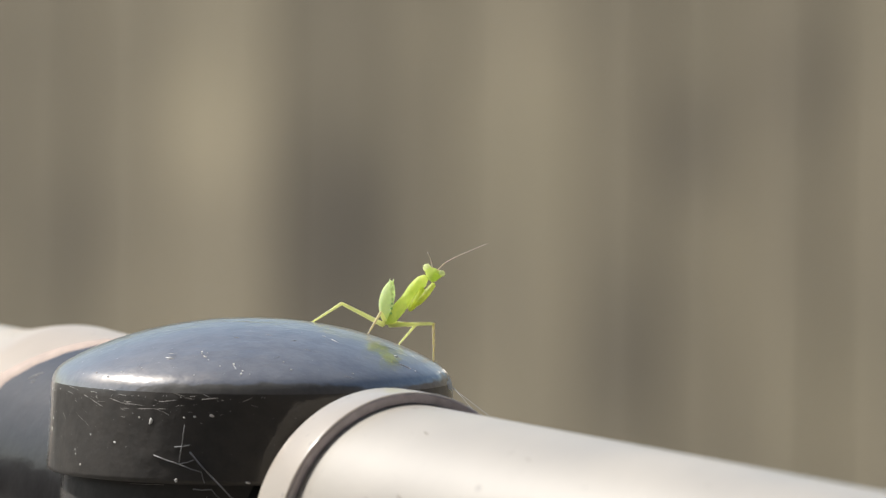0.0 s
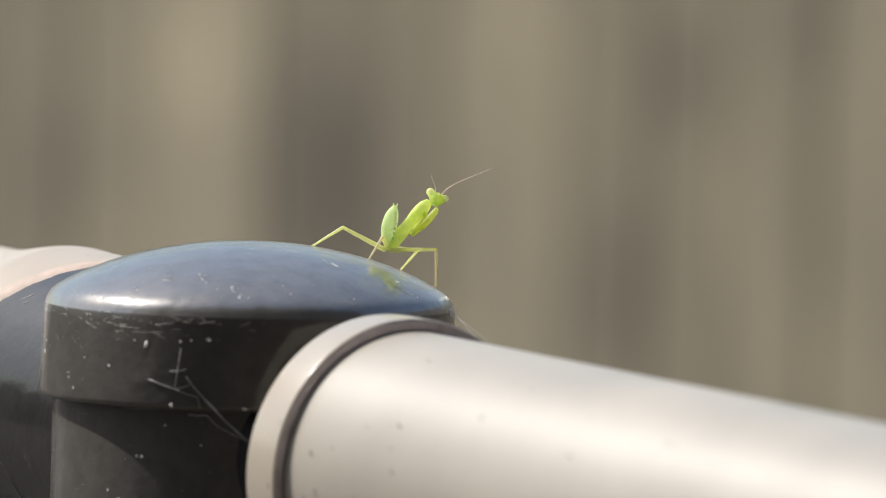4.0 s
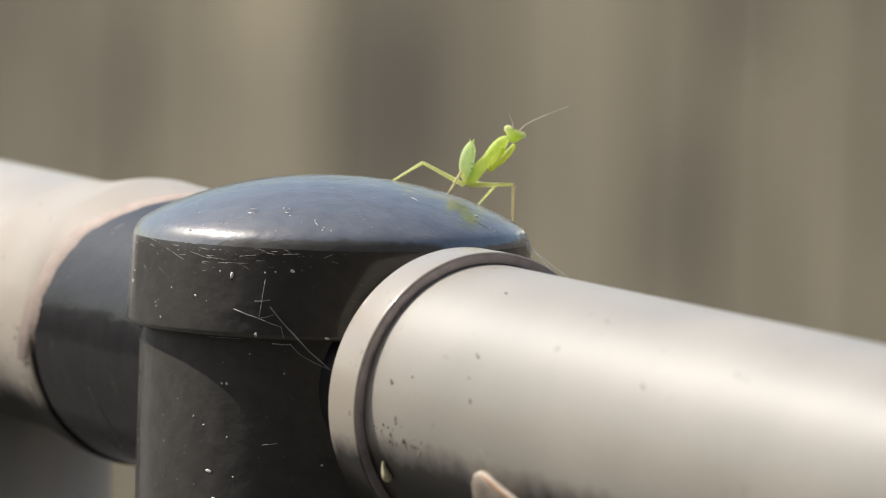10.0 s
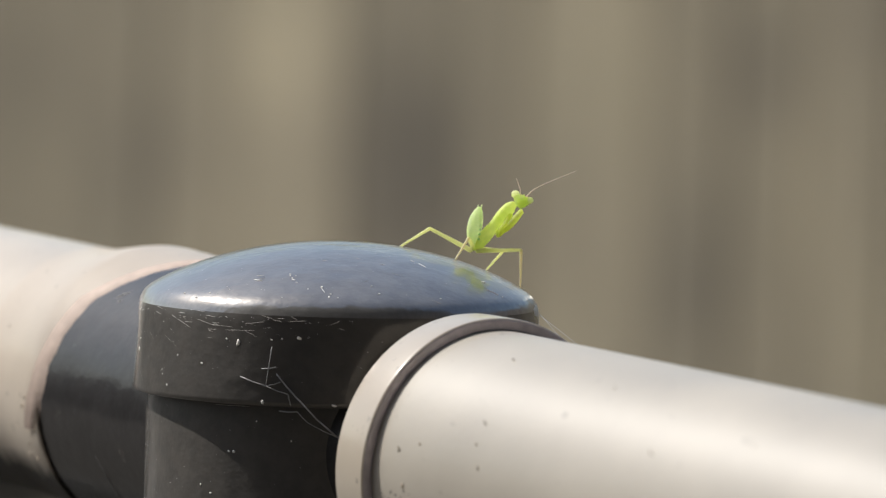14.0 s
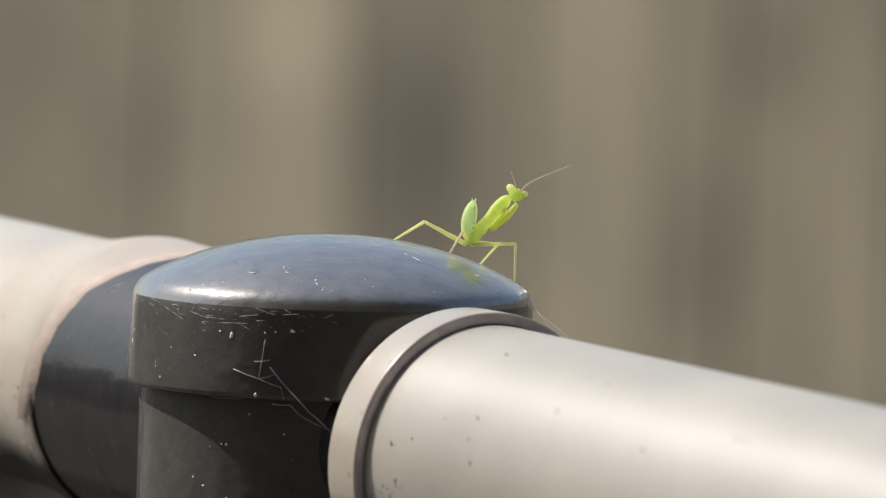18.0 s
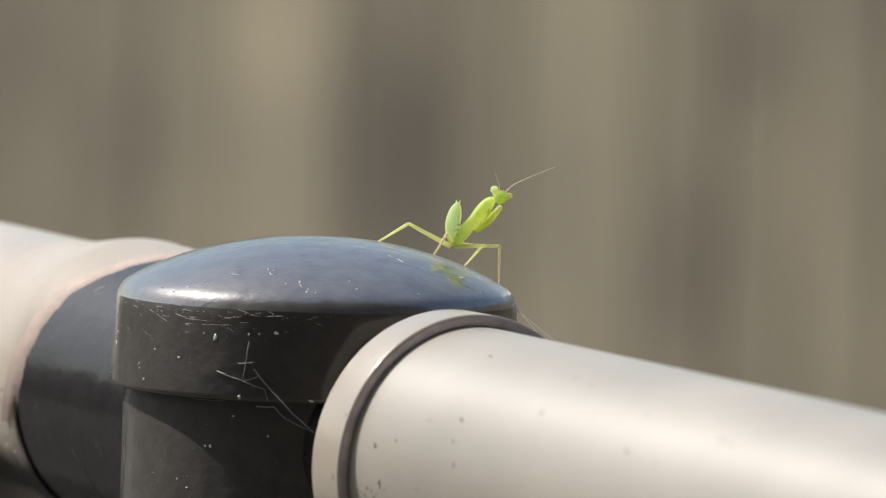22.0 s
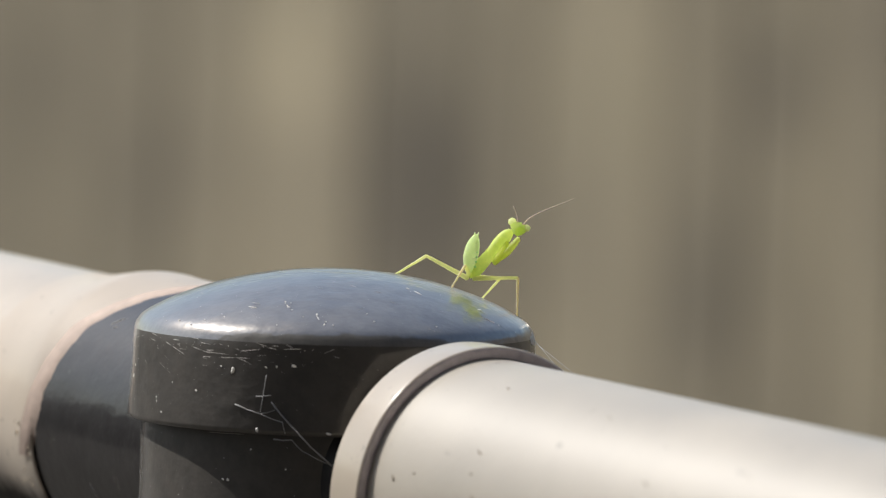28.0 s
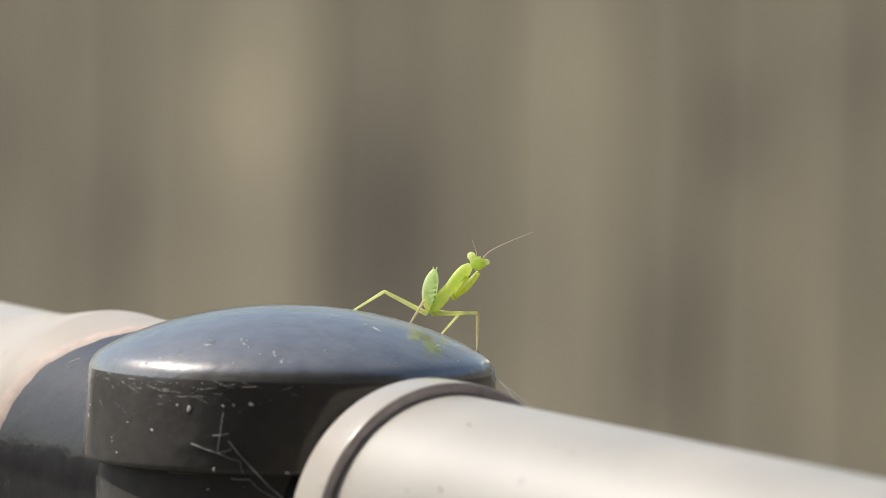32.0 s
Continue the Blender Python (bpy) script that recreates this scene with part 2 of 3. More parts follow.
LEAFGREEN = plain("mantis_green", (0.78, 0.97, 0.37), 0.40, 0.34, 1400, 0.5, 0.5)
RINGGREEN = plain("mantis_ring_cream", (0.80, 0.94, 0.64), 0.45, 0.1, 1500, 0.1, 0.4)
PALEGREEN = plain("mantis_pale_green", (0.76, 0.95, 0.54), 0.45, 0.22, 1500, 0.15, 0.5)
DARKGREEN = plain("mantis_band_green", (0.54, 0.84, 0.44), 0.5, 0.2, 1500, 0.1)
LEGGREEN = plain("mantis_leg_green", (0.83, 0.94, 0.50), 0.45, 0.12, 1200, 0.1, 0.48)
SHIN = plain("mantis_shin_tan", (0.80, 0.79, 0.52), 0.5, 0.15, 1200, 0.1, 0.35)
YELLOWGREEN = plain("mantis_yellow_green", (0.81, 0.98, 0.36), 0.34, 0.2, 900, 0.15, 0.6)
EYEGREEN = plain("mantis_eye", (0.86, 0.99, 0.58), 0.25, 0.08, 1500, 0.0, 0.55)
HEADGREEN = plain("mantis_head_green", (0.78, 0.98, 0.48), 0.4, 0.1, 900, 0.1, 0.68)
FEELER = plain("mantis_feeler", (0.70, 0.66, 0.52), 0.6, 0.15, 900, 0.0, 0.4)
SIDE_WALL = plain("brown_added_wall", (0.115, 0.098, 0.080), 0.9, 0.35, 14, 0.6, 0.0, 0.01)
STUCCO = plain("dark_wall_stucco", (0.030, 0.031, 0.034), 0.9, 0.35, 14, 0.6, 0.0, 0.01)
TURF = plain("dry_trodden_earth", (0.080, 0.072, 0.060), 0.9, 0.4, 60, 0.8, 0.0, 0.004)


# ---------------------------------------------------------------- mesh tools
def mesh_object(name, bm, mat, smooth=True):
    me = bpy.data.meshes.new(name)
    bm.normal_update()
    bm.to_mesh(me)
    bm.free()
    for poly in me.polygons:
        poly.use_smooth = smooth
    me.materials.append(mat)
    return new(name, me)


def part(name, bm, mat, parent, label="", smooth=True, m=None):
    ob = mesh_object(name, bm, mat, smooth)
    ob.parent = parent
    if m is not None:
        ob.matrix_basis = m
    if label:
        tagged(ob, label)
    return ob


def lathe(profile, segments=96, axis="z", closed=False):
    """A turned form: profile of (radius, height) about z, or about x."""
    bm = bmesh.new()
    rings = []
    for r, h in profile:
        if r < 1e-7:
            rings.append([bm.verts.new((0, 0, h))])
        else:
            rings.append([bm.verts.new((r * math.cos(a), r * math.sin(a), h))
                          for a in (2 * math.pi * i / segments for i in range(segments))])
    pairs = list(zip(rings, rings[1:]))
    if closed:
        pairs.append((rings[-1], rings[0]))
    for a, b in pairs:
        for i in range(segments):
            j = (i + 1) % segments
            if len(a) == 1 and len(b) == 1:
                continue
            if len(a) == 1:
                bm.faces.new((a[0], b[j], b[i]))
            elif len(b) == 1:
                bm.faces.new((a[i], a[j], b[0]))
            else:
                bm.faces.new((a[i], a[j], b[j], b[i]))
    bmesh.ops.recalc_face_normals(bm, faces=bm.faces)
    if axis == "x":
        bmesh.ops.transform(bm, matrix=pose(0, 0, 0, 0, 90, 0), verts=bm.verts)
    return bm


def rounded(profile, radius, steps=4):
    """Rounds the corners of a (radius, height) profile."""
    pts = [Vector(q) for q in profile]
    out = [tuple(pts[0])]
    for a, b, c in zip(pts, pts[1:], pts[2:]):
        cut = min(radius, (a - b).length * 0.45, (c - b).length * 0.45)
        p, q = b + (a - b).normalized() * cut, b + (c - b).normalized() * cut
        for i in range(steps + 1):
            t = i / steps
            out.append(tuple(p * (1 - t) ** 2 + b * 2 * t * (1 - t) + q * t * t))
    out.append(tuple(pts[-1]))
    return out


def limb(points, radii, sides=10, squash=1.0):
    """A tapering rounded limb along points."""
    bm = bmesh.new()
    pts = [Vector(q) for q in points]
    rings = []
    for i, (q, r) in enumerate(zip(pts, radii)):
        way = (pts[min(i + 1, len(pts) - 1)] - pts[max(i - 1, 0)]).normalized()
        side = way.cross(Vector((0, 1, 0)))
        if side.length < 1e-4:
            side = Vector((1, 0, 0))
        side.normalize()
        other = way.cross(side).normalized()
        rings.append([bm.verts.new(q + (side * math.cos(a) + other * math.sin(a) * squash) * r)
                      for a in (2 * math.pi * s / sides for s in range(sides))])
    for a, b in zip(rings, rings[1:]):
        for s in range(sides):
            t = (s + 1) % sides
            bm.faces.new((a[s], a[t], b[t], b[s]))
    for ring, q, way in ((rings[0], pts[0], pts[0] - pts[1]), (rings[-1], pts[-1], pts[-1] - pts[-2])):
        tip = bm.verts.new(q + way.normalized() * (ring[0].co - q).length * 0.6)
        for s in range(sides):
            bm.faces.new((ring[s], ring[(s + 1) % sides], tip))
    bmesh.ops.recalc_face_normals(bm, faces=bm.faces)
    return bm


def curve_points(keys, steps=6):
    """A smooth line (Catmull-Rom) through a few keys; keys may be 2 to 4 numbers long."""
    k = [np.array(q, float) for q in keys]
    k = [2 * k[0] - k[1], *k, 2 * k[-1] - k[-2]]
    out = []
    for a, b, c, d in zip(k, k[1:], k[2:], k[3:]):
        for i in range(steps):
            t = i / steps
            out.append(0.5 * (2 * b + (c - a) * t + (2 * a - 5 * b + 4 * c - d) * t * t + (3 * b - a - 3 * c + d) * t ** 3))
    out.append(k[-2])
    return out


def swollen(keys, sides=14, squash=1.0, steps=6):
    """A limb through keys of (x, y, z, radius), in millimetres."""
    line = curve_points(keys, steps)
    return limb([q[:3] * MM for q in line], [max(q[3], 0.01) * MM for q in line], sides, squash)


def ball(centre, radii, turn=(0, 0, 0), rough=0.0):
    bm = bmesh.new()
    bmesh.ops.create_icosphere(bm, subdivisions=2, radius=1.0)
    for v in bm.verts:
        if rough:
            v.co *= 1 + rough * noise.noise(v.co * 1.7 + Vector(centre) * 900)
    bmesh.ops.transform(bm, matrix=pose(*centre, *turn) @ Matrix.Diagonal((*radii, 1)), verts=bm.verts)
    return bm


def bevelled_box(sx, sy, sz, bevel, centre=(0, 0, 0)):
    bm = bmesh.new()
    bmesh.ops.create_cube(bm, size=1.0)
    bmesh.ops.transform(bm, matrix=Matrix.Translation(centre) @ Matrix.Diagonal((sx, sy, sz, 1)), verts=bm.verts)
    bmesh.ops.bevel(bm, geom=list(bm.edges), offset=bevel, segments=1, affect="EDGES")
    return bm


def thing(name, m, label, category, group="", kind=""):
    ob = new(name)
    ob.empty_display_size = 0.02
    ob.matrix_basis = m
    return tagged(ob, label, category, group, kind)


# ---------------------------------------------------------------- ground
bm = bmesh.new()
bmesh.ops.create_grid(bm, x_segments=60, y_segments=60, size=1.0)
for v in bm.verts:
    r = v.co.length
    v.co *= 0.1 + 1.9 * r + 900 * r ** 8
    if v.co.length < 12:
        v.co.z = 0.012 * noise.noise(v.co * 1.3)
tagged(mesh_object("ground", bm, TURF), "dry trodden brown earth", "ground", kind="structure")

# unseen walls added behind the viewer and on both sides, to block sky and darken reflections
for name, size, centre, text in (("wall_house", (20.4, 0.25, 8.0), (0.8, -2.6, 4.0), "unseen dark rough wall, added to darken reflections and block sky"),
                                 ("wall_west", (0.25, 18.0, 2.3), (-9.3, 6.6, 1.15), "unseen brown wall, added to tone reflections and block sky"),
                                 ("wall_east", (0.25, 7.0, 2.4), (3.4, 1.02, 1.2), "unseen brown wall, added to tone reflections and block sky")):
    tagged(mesh_object(name, bevelled_box(*size, 0.01, centre), STUCCO if name == "wall_house" else SIDE_WALL, False), text, "wall", kind="structure")

# ---------------------------------------------------------------- railing post with its cap, sockets and collars
TOP = 1.0            # height of the cap's rim
AXIS = Vector((0.5116, -0.8586, -0.0347)).normalized()     # the rails' common line, towards the viewer
RAIL = Matrix.Translation((0, 0, TOP - 19.45 * MM)) @ AXIS.to_track_quat("X", "Z").to_matrix().to_4x4()

post_thing = thing("railing_post", pose(0, 0, 0), "black enamelled railing post with domed cap and pipe sockets", "post")

R0 = 29.50
def dome_height(share):
    """Height of the dome over the rim at that share of its radius."""
    return 0.45 + 8.35 * (1 - share * share) ** 0.80


dome = [(0.0, 8.8)] + [(R0 * q, dome_height(q)) for q in
                       [0.04, 0.1, 0.2, 0.3, 0.4, 0.5, 0.6, 0.68, 0.75, 0.81, 0.86, 0.90, 0.93]]
dome += [(R0 * q, z) for q, z in ((0.950, 1.74), (0.9665, 1.30), (0.9800, 0.76), (0.9900, 0.16), (0.9963, -0.42))]
side = [(R0 - 0.01, -1.0), (R0 + 0.07, -1.7), (R0 + 0.22, -5.0), (R0 + 0.42, -9.5), (R0 + 0.66, -12.7), (R0 + 0.62, -13.25), (R0 + 0.25, -13.5), (28.6, -13.5), (27.9, -13.3)]
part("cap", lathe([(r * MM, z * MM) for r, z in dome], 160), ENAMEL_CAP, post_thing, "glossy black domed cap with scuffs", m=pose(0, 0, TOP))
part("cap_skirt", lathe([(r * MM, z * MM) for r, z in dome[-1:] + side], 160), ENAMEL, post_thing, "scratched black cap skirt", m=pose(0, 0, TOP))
shaft = [(28.1 * MM, z * MM) for z in (8, 300, 600, 850, 940, 970, 987.5)]
part("shaft", lathe(shaft, 128), ENAMEL, post_thing, "black enamelled tube, dusty")
part("base_plate", lathe(rounded([(0.02850, 0.012), (0.07, 0.011), (0.075, 0.008), (0.075, 0.0), (0.02, 0.0)], 0.003), 64), ENAMEL, post_thing)

# the sockets, that grip the rails on both sides
near_socket = [(15.5, 12), (15.5, 30), (15.7, 36.4), (20.6, 36.5), (20.6, 37.4)]
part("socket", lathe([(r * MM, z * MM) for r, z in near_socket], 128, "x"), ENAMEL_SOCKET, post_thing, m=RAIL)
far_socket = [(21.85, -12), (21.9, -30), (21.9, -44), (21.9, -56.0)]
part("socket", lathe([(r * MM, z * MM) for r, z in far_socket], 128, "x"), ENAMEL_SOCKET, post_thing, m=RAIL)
near_collar = rounded([(19.0, 36.2), (21.6, 36.2), (21.68, 40.2), (21.7, 43.7), (20.08, 43.7), (20.06, 42.0)], 0.32, 5)
part("collar", lathe([(r * MM, z * MM) for r, z in near_collar], 160, "x"), BEIGE_COLLAR, post_thing, "dusty beige collar ring", m=RAIL)
far_collar = [(21.7, -49.4), (21.88, -49.6), (21.98, -50.5)] + rounded([(22.2, -51.6), (22.36, -53.2), (22.30, -55.0), (21.95, -57.8), (21.35, -61.5), (20.7, -65.5), (20.2, -70.0), (19.9, -75.0)], 2.0, 6)
bm = lathe([(r * MM, z * MM) for r, z in far_collar], 200, "x")
for v in bm.verts:      # the paint line wanders, and climbs over the top
    if v.co.x > -0.0510:
        turn = math.atan2(v.co.z, -v.co.y)
        lift = math.degrees(math.asin(max(-1.0, min(1.0, v.co.z / 0.0231))))
        wander = 0.5 * noise.noise(Vector((math.cos(turn), math.sin(turn), 0)) * 7) + 0.3 * noise.noise(Vector((math.cos(turn), math.sin(turn), 3)) * 26)
        v.co.x += MM * (-1.0 + 0.10 * lift + 0.22 * max(0.0, lift - 42) + wander)
far_ring = part("collar", bm, BEIGE_DULL, post_thing, "dusty beige collar ring, roughly painted edge", m=RAIL)
worn = bmesh.new()      # a worn pinkish band just inside the paint line
rows = []
for share in (-0.40, -0.2, 0.0, 0.5, 1.0):
    ring = []
    for k in range(200):
        turn = 2 * math.pi * k / 200
        lift = math.degrees(math.asin(math.sin(turn)))
        wander = 0.5 * noise.noise(Vector((math.cos(turn), math.sin(turn), 0)) * 7) + 0.3 * noise.noise(Vector((math.cos(turn), math.sin(turn), 3)) * 26)
        rim = -51.5 + 0.10 * lift + 0.22 * max(0.0, lift - 42) + wander
        width = 2.6 + 0.7 * wander
        along = rim - share * width
        radius = 22.13 + 0.15 * (rim - along) / max(0.1, rim + 51.6) if along > -51.6 else 22.28 + 0.10 * (-51.6 - along)
        radius = 22.13 + 0.65 * share if share < 0 else radius
        ring.append(worn.verts.new((along * MM, -radius * math.cos(turn) * MM, radius * math.sin(turn) * MM)))
    rows.append(ring)
for a, b in zip(rows, rows[1:]):
    for k in range(200):
        if math.sin(2 * math.pi * (k + 0.5) / 200) > -0.25:
            worn.faces.new((a[k], a[(k + 1) % 200], b[(k + 1) % 200], b[k]))
bmesh.ops.recalc_face_normals(worn, faces=worn.faces)
part("worn_edge", worn, PINKISH, far_ring, "pinkish worn paint edge")
seal = rounded([(19.95, 41.6), (19.95, 43.60), (20.10, 43.80), (21.42, 43.78), (21.62, 43.4)], 0.12, 3)
part("gasket", lathe([(r * MM, z * MM) for r, z in seal], 160, "x"), RUBBER, post_thing, "mid-grey rubber seal facing the collar", m=RAIL)

# ---------------------------------------------------------------- the two rails
def rail(start, end, paint):
    ob = thing("handrail", RAIL, "beige powder-coated steel handrail pipe with dirt specks", "handrail", "handrail pipes")
    sign = 1 if end > start else -1
    stations = [start + (end - start) * (i / 24) ** 1.6 for i in range(25)]
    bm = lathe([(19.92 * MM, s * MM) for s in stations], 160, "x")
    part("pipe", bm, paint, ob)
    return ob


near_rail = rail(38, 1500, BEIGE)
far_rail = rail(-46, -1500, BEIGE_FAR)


# ---------------------------------------------------------------- the praying mantis
def mantis():
    """A young mantis: x along its heading, z up, in millimetres round its hips."""
    ob = thing("praying_mantis", pose(0.0198, 0.003, TOP + 0.0079), "small bright green young praying mantis on the cap", "insect")
    def at(x, z, y=0.0):
        return (x - 19.8, y, z - 7.9)
    # thorax: narrow hips, a long neck shield that broadens behind the head
    part("thorax", swollen([(*at(19.9, 8.05), 0.60), (*at(20.6, 8.85), 0.88), (*at(21.6, 10.15), 0.95), (*at(22.8, 11.6), 0.86), (*at(23.9, 13.0), 1.0), (*at(24.9, 14.15), 0.92), (*at(25.6, 14.85), 0.52)], 18, 0.85),
         LEAFGREEN, ob, "yellow-green thorax")
    part("shield_ridge", swollen([(*at(22.6, 11.9, -0.1), 0.2), (*at(23.6, 13.3, -0.1), 0.28), (*at(24.6, 14.5, -0.1), 0.2)], 8), PALEGREEN, ob)
    belly = part("abdomen", swollen([(*at(20.0, 8.2), 0.5), (*at(19.7, 9.2), 0.85), (*at(19.7, 10.8), 1.1), (*at(19.95, 12.3), 1.05), (*at(20.2, 13.4), 0.75), (*at(20.35, 14.1), 0.35)], 18, 0.85),
                 PALEGREEN, ob, "raised pale green abdomen with darker bands")
    for i in range(6):
        z = 9.5 + 0.72 * i
        part("band", ball(tuple(c * MM for c in at(20.42 + 0.10 * i - 0.022 * i * i, z, -0.62 + 0.04 * i)), (0.22 * MM, 0.22 * MM, 0.18 * MM), (0, 14, 0)), DARKGREEN, belly)
    for i in range(6):      # pale rings between the darker segments
        z, half = 9.35 + 0.74 * i, (0.80, 0.98, 1.06, 1.04, 0.92, 0.72)[i]
        mid = 19.72 + 0.035 * i + 0.012 * i * i
        part("segment_ring", swollen([(*at(mid - half * 0.93, z + 0.16, -0.26), 0.05), (*at(mid - half * 0.55, z + 0.02, -0.68 * half), 0.06), (*at(mid, z - 0.06, -0.83 * half), 0.06),
                                      (*at(mid + half * 0.5, z - 0.06, -0.74 * half), 0.08)], 6, 1.0, 3), RINGGREEN, belly)
    for dx in (-0.16, 0.2):
        part("cercus", swollen([(*at(20.35 + dx, 13.9), 0.16), (*at(20.4 + dx * 1.6, 14.55), 0.06)], 8), PALEGREEN, belly)
    # head: a broad triangle between two bulging eyes
    eye_l, eye_r, chin = Vector(at(25.72, 16.25, -0.2)), Vector(at(27.85, 15.4, -0.5)), Vector(at(26.45, 14.3, -0.6))
    row = []
    for i in range(9):
        t = i / 8
        row.append((*(eye_l.lerp(eye_r, t).lerp(chin, 0.10 + 0.27 * math.sin(math.pi * t))), 0.52 + 0.52 * math.sin(math.pi * t)))
    skull = part("head", swollen(row, 16, 0.8, 3), HEADGREEN, ob, "triangular green head")
    part("face", swollen([(*at(26.85, 15.45, -0.5), 0.78), (*at(26.62, 14.85, -0.6), 0.6), (*at(26.45, 14.3, -0.65), 0.3)], 12), HEADGREEN, skull)
    part("eye", ball(tuple(c * MM for c in eye_l), (0.64 * MM, 0.56 * MM, 0.62 * MM)), EYEGREEN, skull, "bulging pale green eye")
    part("eye", ball(tuple(c * MM for c in eye_r), (0.58 * MM, 0.56 * MM, 0.52 * MM)), EYEGREEN, skull, "bulging pale green eye")
    part("antenna", swollen([(*at(26.5, 16.0, -0.6), 0.10), (*at(26.35, 17.1, -0.7), 0.07), (*at(25.8, 18.6, -0.7), 0.045)], 6), FEELER, skull)
    part("antenna", swollen([(*at(27.2, 15.8, -0.7), 0.10), (*at(28.3, 16.95, -0.7), 0.075), (*at(30.4, 18.1, -0.5), 0.055), (*at(34.6, 19.9, -0.2), 0.03)], 6), FEELER, skull)
    # folded grasping legs under the neck shield
    for y, q in ((-0.85, 1.0), (0.75, 0.94)):
        arm = part("foreleg", swollen([(*at(25.1, 13.2, y * 0.7), 0.34), (*at(24.3, 11.7, y * 1.2), 0.45), (*at(23.6, 10.6, y * 1.2), 0.50), (*at(23.2, 10.0, y), 0.32)], 10), YELLOWGREEN, ob, "folded grasping leg")
        part("femur", swollen([(*at(23.2, 10.5, y * 1.1), 0.36), (*at(24.55, 11.3, y * 1.3), 0.50 * q), (*at(25.75, 12.55, y * 1.3), 0.48 * q), (*at(26.75, 13.8, y * 1.1), 0.32)], 10), YELLOWGREEN, arm)
        part("tibia", swollen([(*at(26.7, 13.75, y * 0.8), 0.26), (*at(26.0, 12.7, y * 0.6), 0.24), (*at(25.2, 11.9, y * 0.7), 0.12)], 8), LEAFGREEN, arm)
    # walking legs: hip, knee, foot
    legs = (
        ((19.4, 7.75, -0.2), (13.2, 10.9, -0.6), (8.3, 7.75, -0.4), 0.34, LEGGREEN),
        ((19.6, 8.3, -0.6), (18.95, 9.7, -1.3), (16.75, 5.95, -2.4), 0.30, SHIN),
        ((20.2, 7.75, -0.3), (26.8, 7.95, 0.6), (26.85, 2.2, 1.4), 0.32, SHIN),
        ((20.4, 8.0, 0.4), (24.2, 7.75, 1.2), (21.5, 4.55, 1.6), 0.30, LEGGREEN),
    )
    for hip, knee, foot, r, shin in legs:
        h, kn, ft = (at(q[0], q[1], q[2]) for q in (hip, knee, foot))
        upper = part("leg", swollen([(*h, r * 1.15), (*[(a * 0.6 + b * 0.4) for a, b in zip(h, kn)], r), (*kn, r * 0.7)], 10), LEGGREEN, ob)
        part("shin", swollen([(*kn, r * 0.75), (*[(a + b) / 2 for a, b in zip(kn, ft)], r * 0.55), (*ft, r * 0.40)], 8), shin, upper)
        part("foot", swollen([(*ft, r * 0.42), (ft[0] + 0.5, ft[1] - 0.2, ft[2] - 0.05, r * 0.3)], 6), shin, upper)
    return ob, belly


insect, abdomen = mantis()


# ---------------------------------------------------------------- grit, scuffs and cobweb on the post
def strand(parent, a, b, width, mat, name="strand", sag=0.0):
    a, b = Vector(a), Vector(b)
    mid = (a + b) / 2 + Vector((0, 0, -sag * MM))
    line = [a.lerp(mid, 0.0), a.lerp(mid, 0.55) * 0.9 + b.lerp(mid, 0.55) * 0.1, mid, b.lerp(mid, 0.55) * 0.9 + a.lerp(mid, 0.55) * 0.1, b]
    return part(name, limb(line, [width * MM] * 5, 6), mat, parent)


def on_cap(angle, radius, z, off=0.0):
    a = radians(angle)
    return Vector(((radius + off) * math.sin(a), -(radius + off) * math.cos(a), z)) * MM + UP * TOP


def cap_radius(z):
    return R0 + 0.05 + 0.04 * max(0.0, -1.4 - z) + 0.03 * max(0.0, -9.5 - z)


def fleck(angle, radius, z, w, h, tilt):
    """A grain of pale grit stuck to the enamel."""
    m = Matrix.Translation(on_cap(angle, radius, z, 0.02)) @ pose(0, 0, 0, 0, 0, angle) @ pose(0, 0, 0, -tilt, 0, 0)
    bm = ball((0, 0, 0), (w * MM * 0.5, 0.07 * MM, h * MM * 0.5), (0, 14, 0), 0.0)
    for v in bm.verts:
        v.co *= 1 + 0.6 * noise.noise(v.co * 3400 + Vector((angle, z, 0)))
    part("grit_fleck", bm, CHALK, post_thing, m=m)


for row in ((-29.0, -4.6, 0.62, 1.15), (-20.8, -12.9, 0.5, 0.6), (-41.0, -7.9, 0.45, 0.3), (-51.0, -7.1, 0.25, 0.25),
            (-58.4, -9.5, 0.25, 0.25), (-58.0, -10.1, 0.22, 0.3), (-55.1, -11.6, 0.35, 0.3), (-11.0, -3.5, 0.65, 0.4),
            (-18.8, -3.9, 0.32, 0.25), (-15.8, -3.7, 0.3, 0.25), (-32.8, -4.1, 0.32, 0.25), (-0.8, -13.0, 0.75, 0.32),
            (-76.0, -5.6, 0.35, 0.4), (-77.0, -7.2, 0.4, 0.55)):
    fleck(row[0], cap_radius(row[1]), row[1], row[2], row[3], 0)
for row in ((-33.2, -20.5, 0.42, 0.32), (-31.6, -20.5, 0.5, 0.42), (-43.7, -25.7, 0.3, 0.3), (-39.6, -26.8, 0.42, 0.32),
            (-37.3, -33.5, 1.15, 0.5), (-35.1, -37.4, 0.65, 0.4), (-35.8, -39.4, 0.4, 0.8), (-0.4, -37.3, 0.4, 0.4),
            (-1.1, -31.6, 0.4, 0.4), (-24.1, -15.9, 0.25, 0.25), (-13.1, -18.5, 0.25, 0.25), (-31.0, -28.3, 0.25, 0.25), (-28.6, -34.0, 0.32, 0.25)):
    fleck(row[0], 28.1, row[1], row[2], row[3], 0)
